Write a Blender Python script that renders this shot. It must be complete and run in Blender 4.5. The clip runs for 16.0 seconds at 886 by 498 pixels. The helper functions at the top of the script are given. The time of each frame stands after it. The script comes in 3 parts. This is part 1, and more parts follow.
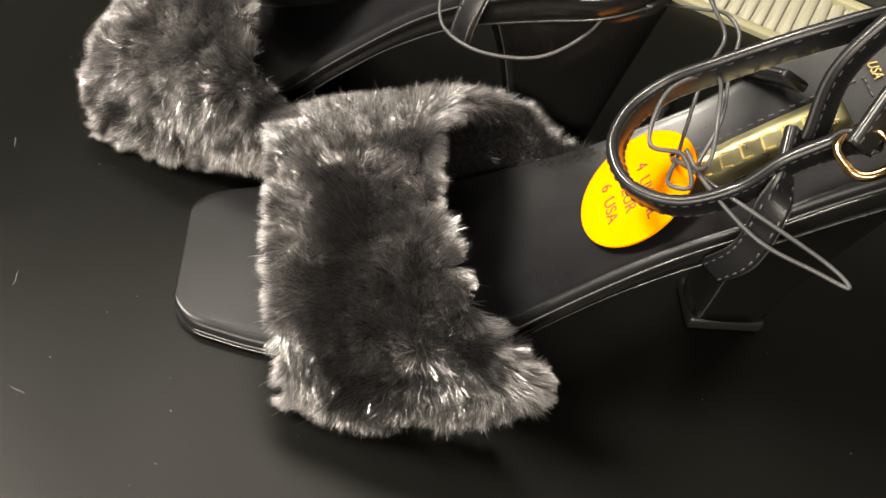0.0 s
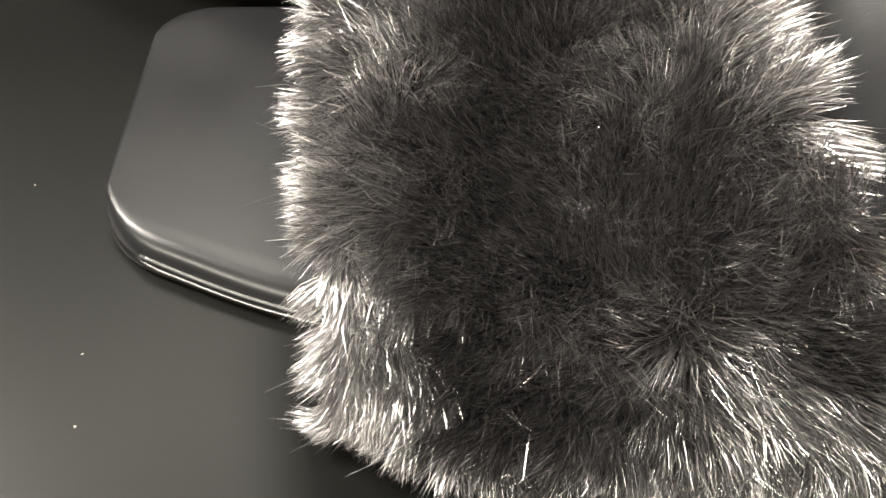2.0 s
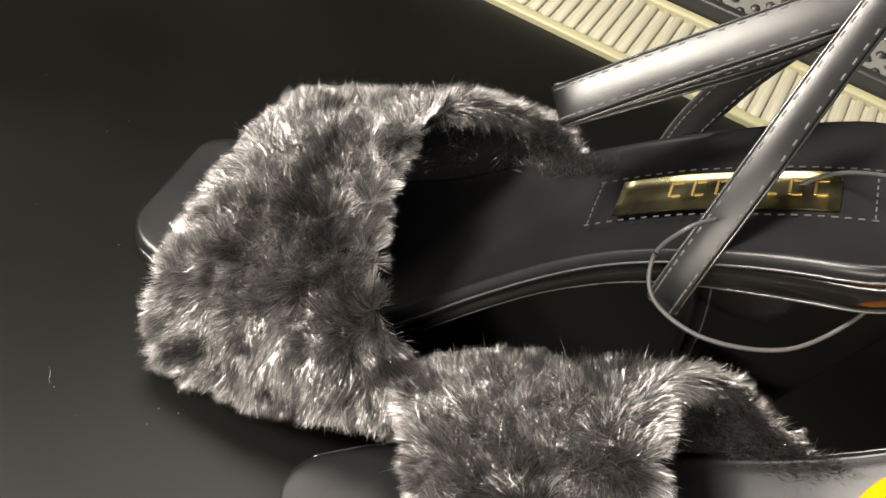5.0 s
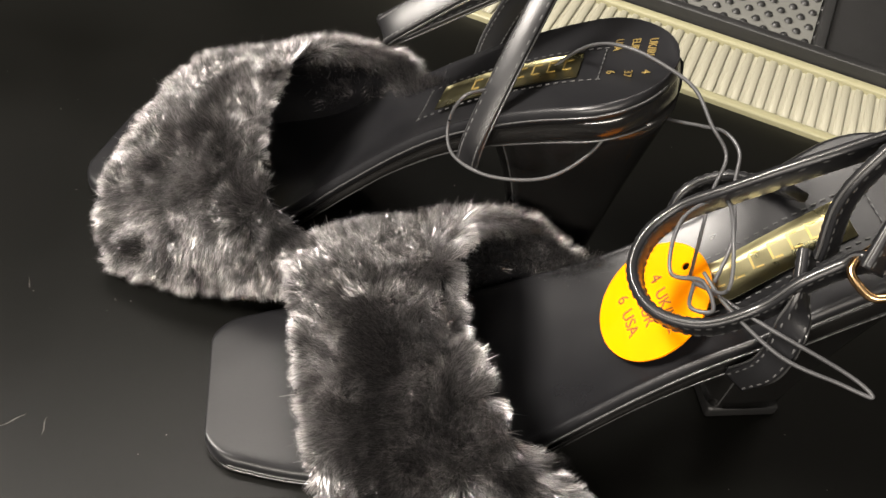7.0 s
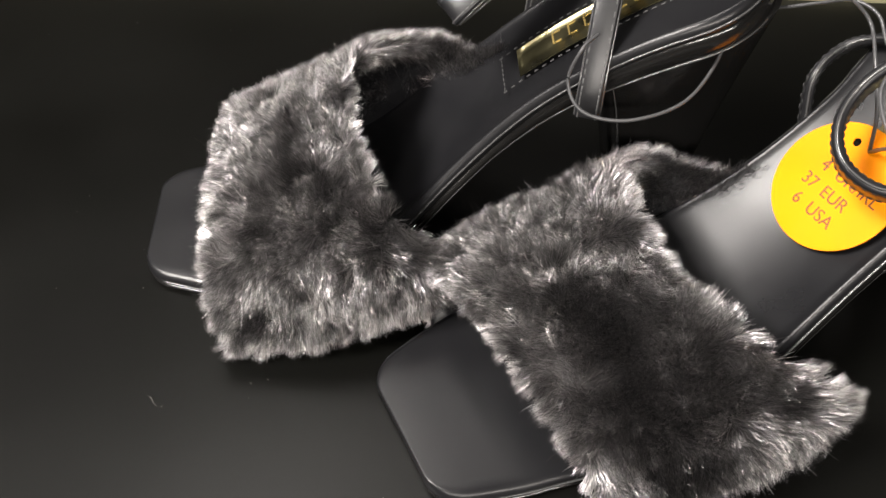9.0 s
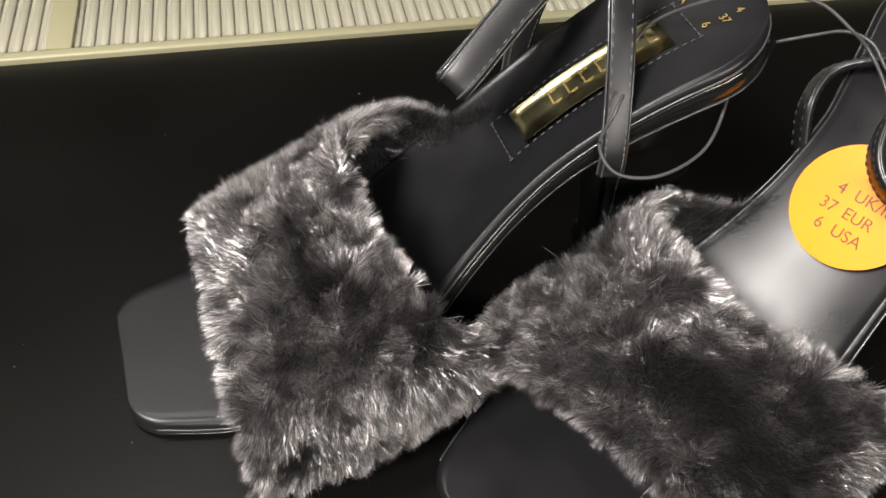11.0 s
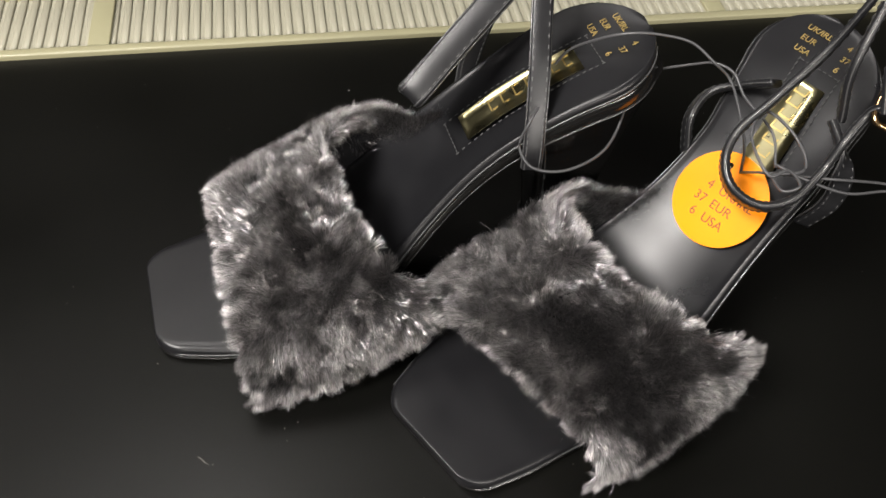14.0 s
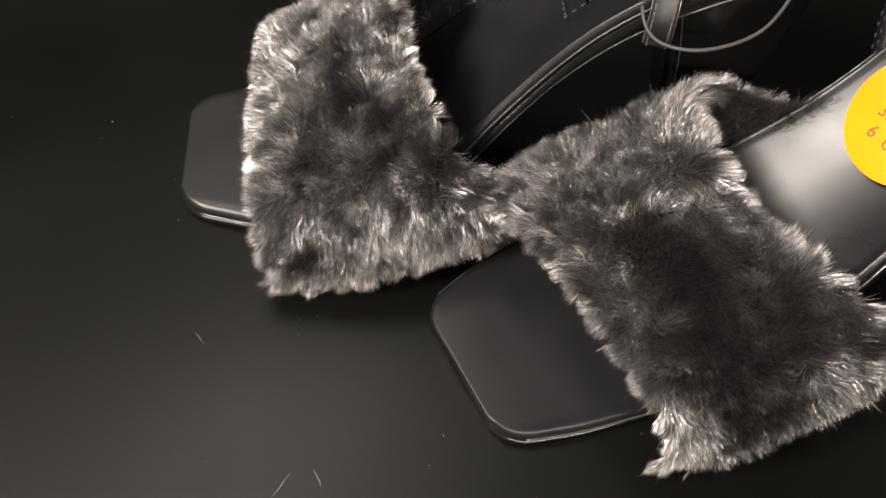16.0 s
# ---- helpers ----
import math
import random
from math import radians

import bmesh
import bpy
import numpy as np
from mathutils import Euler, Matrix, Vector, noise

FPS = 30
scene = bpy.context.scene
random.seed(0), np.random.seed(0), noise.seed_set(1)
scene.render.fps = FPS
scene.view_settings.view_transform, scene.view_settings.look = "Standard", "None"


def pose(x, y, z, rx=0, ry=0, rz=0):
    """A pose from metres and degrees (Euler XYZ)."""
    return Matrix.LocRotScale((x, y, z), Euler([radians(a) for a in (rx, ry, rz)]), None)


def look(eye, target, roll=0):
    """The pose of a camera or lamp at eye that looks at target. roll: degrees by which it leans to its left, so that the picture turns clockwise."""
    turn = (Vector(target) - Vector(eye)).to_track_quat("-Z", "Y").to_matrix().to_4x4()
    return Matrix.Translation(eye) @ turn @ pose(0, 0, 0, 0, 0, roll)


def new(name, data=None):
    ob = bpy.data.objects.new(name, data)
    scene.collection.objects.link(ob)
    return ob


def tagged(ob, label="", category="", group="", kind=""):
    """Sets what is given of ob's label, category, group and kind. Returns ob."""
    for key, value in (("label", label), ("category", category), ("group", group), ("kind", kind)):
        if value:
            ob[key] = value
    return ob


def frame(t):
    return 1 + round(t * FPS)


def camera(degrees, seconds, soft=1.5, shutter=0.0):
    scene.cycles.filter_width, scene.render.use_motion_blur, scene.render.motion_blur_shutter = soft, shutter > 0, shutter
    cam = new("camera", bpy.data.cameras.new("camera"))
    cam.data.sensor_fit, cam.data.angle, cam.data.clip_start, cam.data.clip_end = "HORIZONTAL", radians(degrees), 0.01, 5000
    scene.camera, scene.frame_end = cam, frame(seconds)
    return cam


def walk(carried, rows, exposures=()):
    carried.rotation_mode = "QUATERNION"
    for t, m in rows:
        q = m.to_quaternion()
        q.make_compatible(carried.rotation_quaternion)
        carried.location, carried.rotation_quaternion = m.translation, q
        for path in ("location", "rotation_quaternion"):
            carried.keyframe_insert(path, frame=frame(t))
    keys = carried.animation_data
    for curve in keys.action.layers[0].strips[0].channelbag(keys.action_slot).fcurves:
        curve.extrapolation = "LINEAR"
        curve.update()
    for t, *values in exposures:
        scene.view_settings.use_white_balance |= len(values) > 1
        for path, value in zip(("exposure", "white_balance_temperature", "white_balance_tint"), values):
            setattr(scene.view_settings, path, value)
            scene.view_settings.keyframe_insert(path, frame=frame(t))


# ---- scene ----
cam = camera(56.7, 16.0)
PATH = [
    (0, (0.0954, -0.1512, 0.2295), (-0.121, 0.4288, -0.5558), 11.8),
    (0.5, (0.0832, -0.1544, 0.234), (-0.1586, 0.4274, -0.5425), 11.1),
    (1, (0.0527, -0.1229, 0.1611), (-0.1742, 0.413, -0.6521), 11.6),
    (1.5, (0.0543, -0.1052, 0.1188), (-0.1732, 0.4544, -0.6781), 13.5),
    (2, (0.0478, -0.0998, 0.1116), (-0.161, 0.4482, -0.6984), 15.1),
    (2.5, (0.0281, -0.0949, 0.1152), (-0.1707, 0.4514, -0.6985), 16.7),
    (3, (0.0131, -0.0924, 0.1296), (-0.1966, 0.4645, -0.674), 16.8),
    (3.5, (-0.0029, -0.0931, 0.1449), (-0.2208, 0.4805, -0.6447), 16.6),
    (4, (-0.0243, -0.0945, 0.1674), (-0.2326, 0.4911, -0.616), 16.6),
    (4.5, (-0.0192, -0.09, 0.2016), (-0.2283, 0.498, -0.5798), 15.4),
    (5, (0.0056, -0.0931, 0.216), (-0.2066, 0.5152, -0.5488), 14.5),
    (5.2, (0.0124, -0.0936, 0.2196), (-0.1994, 0.5149, -0.5451), 14.1),
    (7.3, (0.0766, -0.1489, 0.2493), (-0.1348, 0.4804, -0.4986), 6.9),
    (7.5, (0.0738, -0.1489, 0.2475), (-0.1369, 0.4784, -0.5023), 5.3),
    (8, (0.0399, -0.1499, 0.2403), (-0.1506, 0.4818, -0.5112), 1.9),
    (8.5, (0.03, -0.1514, 0.2385), (-0.126, 0.4875, -0.5148), -0.5),
    (9, (-0.0077, -0.1554, 0.2367), (-0.0833, 0.4845, -0.528), -1.6),
    (9.5, (-0.0788, -0.1584, 0.2511), (0.0511, 0.4785, -0.5088), 0.1),
    (10, (-0.1019, -0.1291, 0.2502), (0.0936, 0.4888, -0.5114), 2.0),
    (10.2, (-0.0974, -0.1172, 0.2394), (0.108, 0.4993, -0.5207), 3.5),
    (12.3, (-0.0626, -0.133, 0.2412), (0.0321, 0.5164, -0.5133), 2.7),
    (12.5, (-0.0609, -0.1354, 0.2565), (0.0476, 0.4888, -0.5172), 2.6),
    (13, (-0.0535, -0.1661, 0.2817), (0.0918, 0.4565, -0.4872), 3.7),
    (13.5, (-0.0599, -0.1805, 0.297), (0.0958, 0.4408, -0.4709), 4.5),
    (14, (-0.069, -0.1732, 0.2952), (0.0783, 0.4407, -0.4804), 5.1),
    (14.5, (-0.0656, -0.1663, 0.2916), (0.0646, 0.4387, -0.4939), 5.7),
    (15, (-0.0654, -0.1444, 0.2529), (0.0311, 0.449, -0.5462), 6.2),
    (15.5, (-0.0654, -0.1388, 0.2385), (-0.0225, 0.4477, -0.5703), 5.3),
    (16, (-0.0350, -0.1480, 0.2340), (-0.0980, 0.8540, -1.2420), 1.0),
]
EXPOSURES = [(0.0, 0.68, 7000, 10), (1.0, 0.82, 6900, 9), (2.0, 1.17, 6700, 8), (3.5, 1.07, 6900, 6), (5.0, 0.62, 6800, 10), (7.5, 0.6, 6600, 12), (9.0, 0.45, 6400, 13),
             (10.0, 0.2, 6400, 14), (12.5, 0.1, 6400, 11), (14.5, 0.1, 6300, 13), (16.0, 0.25, 6800, 14)]
walk(cam, [(t, look(eye, target, roll)) for t, eye, target, roll in PATH], EXPOSURES)
# ---- light ----
world = bpy.data.worlds.new("store_dim")
scene.world = world
world.use_nodes = True
world.node_tree.nodes["Background"].inputs[0].default_value = (0.9, 0.95, 1.0, 1)
world.node_tree.nodes["Background"].inputs[1].default_value = 0.02


def tube_light(name, eye, target, sx, sy, watts, colour):
    lamp = bpy.data.lights.new(name, "AREA")
    lamp.shape, lamp.size, lamp.size_y, lamp.energy, lamp.color = "RECTANGLE", sx, sy, watts, colour
    ob = new(name, lamp)
    ob.matrix_world = look(eye, target)
    return ob


tube_light("ceiling_tube_light", (-1.0, -0.42, 1.38), (0, 0, 0), 0.55, 0.5, 58, (1.0, 0.95, 0.87))
tube_light("ceiling_tube_light", (-0.55, 0.68, 1.85), (0, 0, 0), 0.75, 0.42, 13, (1.0, 0.95, 0.87))
tube_light("ceiling_tube_light", (0.3, 1.25, 1.75), (0, 0, 0), 2.4, 0.25, 3, (1.0, 0.93, 0.82))
tube_light("aisle_tube_light", (0.25, -2.1, 1.35), (0, 0, 0), 2.6, 0.13, 62, (1.0, 0.94, 0.84))


# ---- materials ----
def principled(name, colour, rough, metal=0.0, spec=0.5):
    m = bpy.data.materials.new(name)
    m.use_nodes = True
    b = m.node_tree.nodes["Principled BSDF"]
    b.inputs["Base Color"].default_value = (*colour, 1)
    b.inputs["Roughness"].default_value = rough
    b.inputs["Metallic"].default_value = metal
    b.inputs["Specular IOR Level"].default_value = spec
    return m


def grain(m, scale, strength, distance, rough=(0.3, 0.5), rough_scale=30.0, tint=None):
    """Adds fine relief, uneven gloss and, with tint, a second colour in patches."""
    nt = m.node_tree
    b = nt.nodes["Principled BSDF"]
    co = nt.nodes.new("ShaderNodeTexCoord")
    n1 = nt.nodes.new("ShaderNodeTexNoise")
    n1.inputs["Scale"].default_value, n1.inputs["Detail"].default_value = scale, 3
    nt.links.new(co.outputs["Object"], n1.inputs["Vector"])
    bump = nt.nodes.new("ShaderNodeBump")
    bump.inputs["Strength"].default_value, bump.inputs["Distance"].default_value = strength, distance
    nt.links.new(n1.outputs["Fac"], bump.inputs["Height"])
    nt.links.new(bump.outputs["Normal"], b.inputs["Normal"])
    n2 = nt.nodes.new("ShaderNodeTexNoise")
    n2.inputs["Scale"].default_value, n2.inputs["Detail"].default_value = rough_scale, 5
    nt.links.new(co.outputs["Object"], n2.inputs["Vector"])
    mr = nt.nodes.new("ShaderNodeMapRange")
    mr.inputs["From Min"].default_value, mr.inputs["From Max"].default_value = 0.3, 0.7
    mr.inputs["To Min"].default_value, mr.inputs["To Max"].default_value = rough
    nt.links.new(n2.outputs["Fac"], mr.inputs["Value"])
    nt.links.new(mr.outputs["Result"], b.inputs["Roughness"])
    if tint:
        mix = nt.nodes.new("ShaderNodeMix")
        mix.data_type = "RGBA"
        mix.inputs["A"].default_value = b.inputs["Base Color"].default_value
        mix.inputs["B"].default_value = (*tint, 1)
        nt.links.new(n2.outputs["Fac"], mix.inputs["Factor"])
        nt.links.new(mix.outputs["Result"], b.inputs["Base Color"])
    return m


M_SHELF = grain(principled("black_laminate", (0.0014, 0.0014, 0.0011), 0.3, 0.0, 0.19), 900, 0.05, 0.0002, (0.34, 0.42), 12, (0.003, 0.003, 0.0024))
M_LEATHER = grain(principled("black_leather", (0.008, 0.008, 0.009), 0.35, 0.0, 0.36), 1800, 0.1, 0.0003, (0.28, 0.40), 60, (0.014, 0.014, 0.015))
M_INSOLE = grain(principled("insole_leather", (0.006, 0.006, 0.007), 0.3, 0.0, 0.31), 1900, 0.10, 0.0002, (0.27, 0.36), 50, (0.012, 0.012, 0.013))
M_SOLE = grain(principled("black_sole_edge", (0.006, 0.006, 0.006), 0.18), 500, 0.08, 0.0003, (0.12, 0.22), 40, (0.010, 0.0095, 0.009))
M_LINING = grain(principled("black_lining", (0.006, 0.006, 0.007), 0.4, 0.0, 0.22), 220, 0.3, 0.001, (0.34, 0.48), 60)
# Grey for strap cut edges and for the edge highlights of sole and heel.
M_EDGE_AND_HIGHLIGHT = grain(principled("grey_edge_and_highlight", (0.05, 0.05, 0.05), 0.25, 0.0, 0.8), 700, 0.1, 0.0002, (0.18, 0.32), 60)
M_STITCH = grain(principled("grey_thread", (0.055, 0.055, 0.055), 0.6), 2000, 0.3, 0.0002, (0.5, 0.7), 90)
M_GOLD = grain(principled("gold_foil", (0.29, 0.265, 0.15), 0.3, 1.0), 120, 0.2, 0.001, (0.24, 0.4), 90)
M_GOLDINK = grain(principled("gold_ink", (0.55, 0.4, 0.14), 0.35, 0.8), 900, 0.2, 0.0002, (0.25, 0.5), 90)
M_BUCKLE = grain(principled("rose_gold", (0.80, 0.5, 0.25), 0.15, 1.0), 300, 0.1, 0.0003, (0.1, 0.22), 60)
M_TAG = grain(principled("orange_card", (0.90, 0.25, 0.0), 0.4, 0.0, 0.2), 500, 0.05, 0.0002, (0.3, 0.42), 60, (0.93, 0.275, 0.0))
M_INK = grain(principled("brown_ink", (0.16, 0.05, 0.01), 0.6), 900, 0.1, 0.0002, (0.5, 0.7), 60)
M_CORD = grain(principled("black_elastic", (0.06, 0.06, 0.062), 0.35), 2500, 0.3, 0.0002, (0.3, 0.5), 90)
M_CREAM = grain(principled("cream_enamel", (0.27, 0.255, 0.155), 0.35), 300, 0.1, 0.0004, (0.3, 0.5), 25, (0.235, 0.222, 0.135))
M_WHITE = grain(principled("white_enamel", (0.30, 0.287, 0.222), 0.4), 300, 0.1, 0.0004, (0.3, 0.5), 25, (0.25, 0.24, 0.183))
M_DARK = grain(principled("black_powder_coat", (0.012, 0.012, 0.012), 0.45), 600, 0.2, 0.0004, (0.35, 0.55), 30)
M_GREY = grain(principled("grey_mesh_metal", (0.12, 0.12, 0.11), 0.45), 300, 0.2, 0.0005, (0.35, 0.55), 30)
# Unseen shell, coloured near-black so the glossy shelf mirrors little.
M_WALL = grain(principled("dark_store_shell", (0.03, 0.029, 0.027), 0.8), 60, 0.1, 0.001, (0.7, 0.9), 3)
M_DUST = grain(principled("dust", (0.30, 0.29, 0.27), 0.9), 900, 0.1, 0.0002, (0.8, 0.95), 60)


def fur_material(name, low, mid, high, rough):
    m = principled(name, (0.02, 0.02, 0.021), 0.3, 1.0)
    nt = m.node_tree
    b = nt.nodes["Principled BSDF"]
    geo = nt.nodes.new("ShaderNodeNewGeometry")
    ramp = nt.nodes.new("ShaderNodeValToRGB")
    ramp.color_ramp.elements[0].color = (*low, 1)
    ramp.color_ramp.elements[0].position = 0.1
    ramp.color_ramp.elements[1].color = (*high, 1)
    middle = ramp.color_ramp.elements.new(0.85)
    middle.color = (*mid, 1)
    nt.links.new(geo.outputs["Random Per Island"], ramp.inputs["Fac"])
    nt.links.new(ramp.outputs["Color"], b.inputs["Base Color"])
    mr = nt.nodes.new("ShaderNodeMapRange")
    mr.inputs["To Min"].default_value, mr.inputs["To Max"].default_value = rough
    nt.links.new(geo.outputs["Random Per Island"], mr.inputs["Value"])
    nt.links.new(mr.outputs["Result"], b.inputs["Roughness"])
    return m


# Black fur's sheen is put into grey metallic hair; pale guard hairs add glints.
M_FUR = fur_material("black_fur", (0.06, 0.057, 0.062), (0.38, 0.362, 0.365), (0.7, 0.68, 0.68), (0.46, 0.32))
M_GUARD = fur_material("glint_guard_hair", (0.25, 0.243, 0.243), (0.76, 0.735, 0.73), (0.97, 0.95, 0.94), (0.44, 0.28))


# ---- builders ----
def mesh_object(name, verts, faces, material, parent=None, label="", smooth=True):
    me = bpy.data.meshes.new(name)
    me.from_pydata([tuple(v) for v in verts], [], faces)
    me.materials.append(material)
    if smooth:
        me.polygons.foreach_set("use_smooth", [True] * len(me.polygons))
    ob = new(name, me)
    if parent:
        ob.parent = parent
    return tagged(ob, label)


def part(name, bm, material, parent, label=""):
    me = bpy.data.meshes.new(name)
    bm.to_mesh(me)
    bm.free()
    me.materials.append(material)
    ob = new(name, me)
    if parent:
        ob.parent = parent
    return tagged(ob, label)


def box_bm(x0, x1, y0, y1, z0, z1, bevel=0.0, segments=2):
    bm = bmesh.new()
    bmesh.ops.create_cube(bm, size=1, matrix=Matrix.LocRotScale(((x0 + x1) / 2, (y0 + y1) / 2, (z0 + z1) / 2), None, (x1 - x0, y1 - y0, z1 - z0)))
    if bevel:
        bmesh.ops.bevel(bm, geom=bm.edges[:], offset=bevel, segments=segments, profile=0.6, affect="EDGES")
        for f in bm.faces:
            f.smooth = True
    return bm


def thing(name, m, label, category, group=""):
    ob = new(name)
    ob.empty_display_size = 0.01
    ob.matrix_world = m
    return tagged(ob, label, category, group)


def smooth_curve(points, n):
    """Catmull-Rom through the points, n samples."""
    p = [Vector(q) for q in points]
    p = [p[0] * 2 - p[1]] + p + [p[-1] * 2 - p[-2]]
    out = []
    spans = len(p) - 3
    for i in range(n):
        u = i / (n - 1) * spans
        k = min(int(u), spans - 1)
        t = u - k
        a, b, c, d = p[k:k + 4]
        out.append(0.5 * (2 * b + (c - a) * t + (2 * a - 5 * b + 4 * c - d) * t * t + (3 * b - a - 3 * c + d) * t ** 3))
    return out


def cord_mesh(name, points, radius, material, parent, label="", n=80, sides=6):
    pts = smooth_curve(points, n)
    verts, faces = [], []
    up = Vector((0.1, 0.2, 1)).normalized()
    for i, p in enumerate(pts):
        t = (pts[min(i + 1, n - 1)] - pts[max(i - 1, 0)]).normalized()
        s = t.cross(up).normalized()
        w = s.cross(t)
        for k in range(sides):
            a = 2 * math.pi * k / sides
            verts.append(p + (s * math.cos(a) + w * math.sin(a)) * radius)
    for i in range(n - 1):
        for k in range(sides):
            j = (k + 1) % sides
            faces.append((i * sides + k, i * sides + j, (i + 1) * sides + j, (i + 1) * sides + k))
    faces += [tuple(range(sides))[::-1], tuple((n - 1) * sides + k for k in range(sides))]
    return mesh_object(name, verts, faces, material, parent, label)


def ribbon(name, points, sides, width, thick, material, parent, label="", n=60, stitched=True):
    """A leather strap: points along it, side vectors (its width direction) at the same places, with stitches along both edges."""
    pts, sv = smooth_curve(points, n), smooth_curve(sides, n)
    verts, faces, stitches = [], [], []
    prof = [(-0.5, 0.0), (-0.47, 0.42), (-0.40, 0.5), (0.40, 0.5), (0.47, 0.42), (0.5, 0.0), (0.47, -0.42), (0.40, -0.5), (-0.40, -0.5), (-0.47, -0.42)]
    m = len(prof)
    frames = []
    for i, p in enumerate(pts):
        t = (pts[min(i + 1, n - 1)] - pts[max(i - 1, 0)]).normalized()
        s = (sv[i] - t * sv[i].dot(t)).normalized()
        w = t.cross(s).normalized()
        frames.append((p, t, s, w))
        for a, b in prof:
            verts.append(p + s * a * width + w * b * thick)
    for i in range(n - 1):
        for k in range(m):
            j = (k + 1) % m
            faces.append((i * m + k, i * m + j, (i + 1) * m + j, (i + 1) * m + k))
    faces += [tuple(range(m))[::-1], tuple((n - 1) * m + k for k in range(m))]
    ob = mesh_object(name, verts, faces, material, parent, label)
    for e in (-0.5, 0.5):
        cord_mesh("cut_edge", [p + s * e * width for p, _, s, _ in frames[::2]], 0.00042, M_EDGE_AND_HIGHLIGHT, ob, "grey cut edge of the strap", n, 5)
    if stitched:
        sverts, sfaces = [], []
        length = sum((pts[i + 1] - pts[i]).length for i in range(n - 1))
        count = max(4, int(length / 0.0028))
        for c in range(count):
            u = (c + 0.5) / count * (n - 1)
            i = min(int(u), n - 2)
            p = pts[i].lerp(pts[i + 1], u - i)
            _, t, s, w = frames[i]
            for e in (-0.36, 0.36):
                for g in (1, -1):
                    q = p + s * e * width + w * g * thick * 0.5
                    b = len(sverts)
                    for dt, ds, dw in ((-1, -1, 0), (1, -1, 0), (1, 1, 0), (-1, 1, 0), (-0.6, 0, 1), (0.6, 0, 1)):
                        sverts.append(q + t * dt * 0.0008 + s * ds * 0.00022 + w * g * dw * 0.0003)
                    sfaces += [(b, b + 1, b + 5, b + 4), (b + 3, b + 4, b + 5, b + 2), (b, b + 4, b + 3), (b + 1, b + 2, b + 5)]
        mesh_object("stitching", sverts, sfaces, M_STITCH, ob, "grey stitching")
    return ob


def text_mesh(name, body, size, m, material, parent, label="", depth=0.0001):
    cu = bpy.data.curves.new(name, "FONT")
    cu.body, cu.size, cu.extrude = body, size, depth
    tmp = new(name, cu)
    me = bpy.data.meshes.new_from_object(tmp.evaluated_get(bpy.context.evaluated_depsgraph_get()))
    bpy.data.objects.remove(tmp)
    me.transform(m)
    me.materials.append(material)
    ob = new(name, me)
    ob.parent = parent
    return tagged(ob, label)


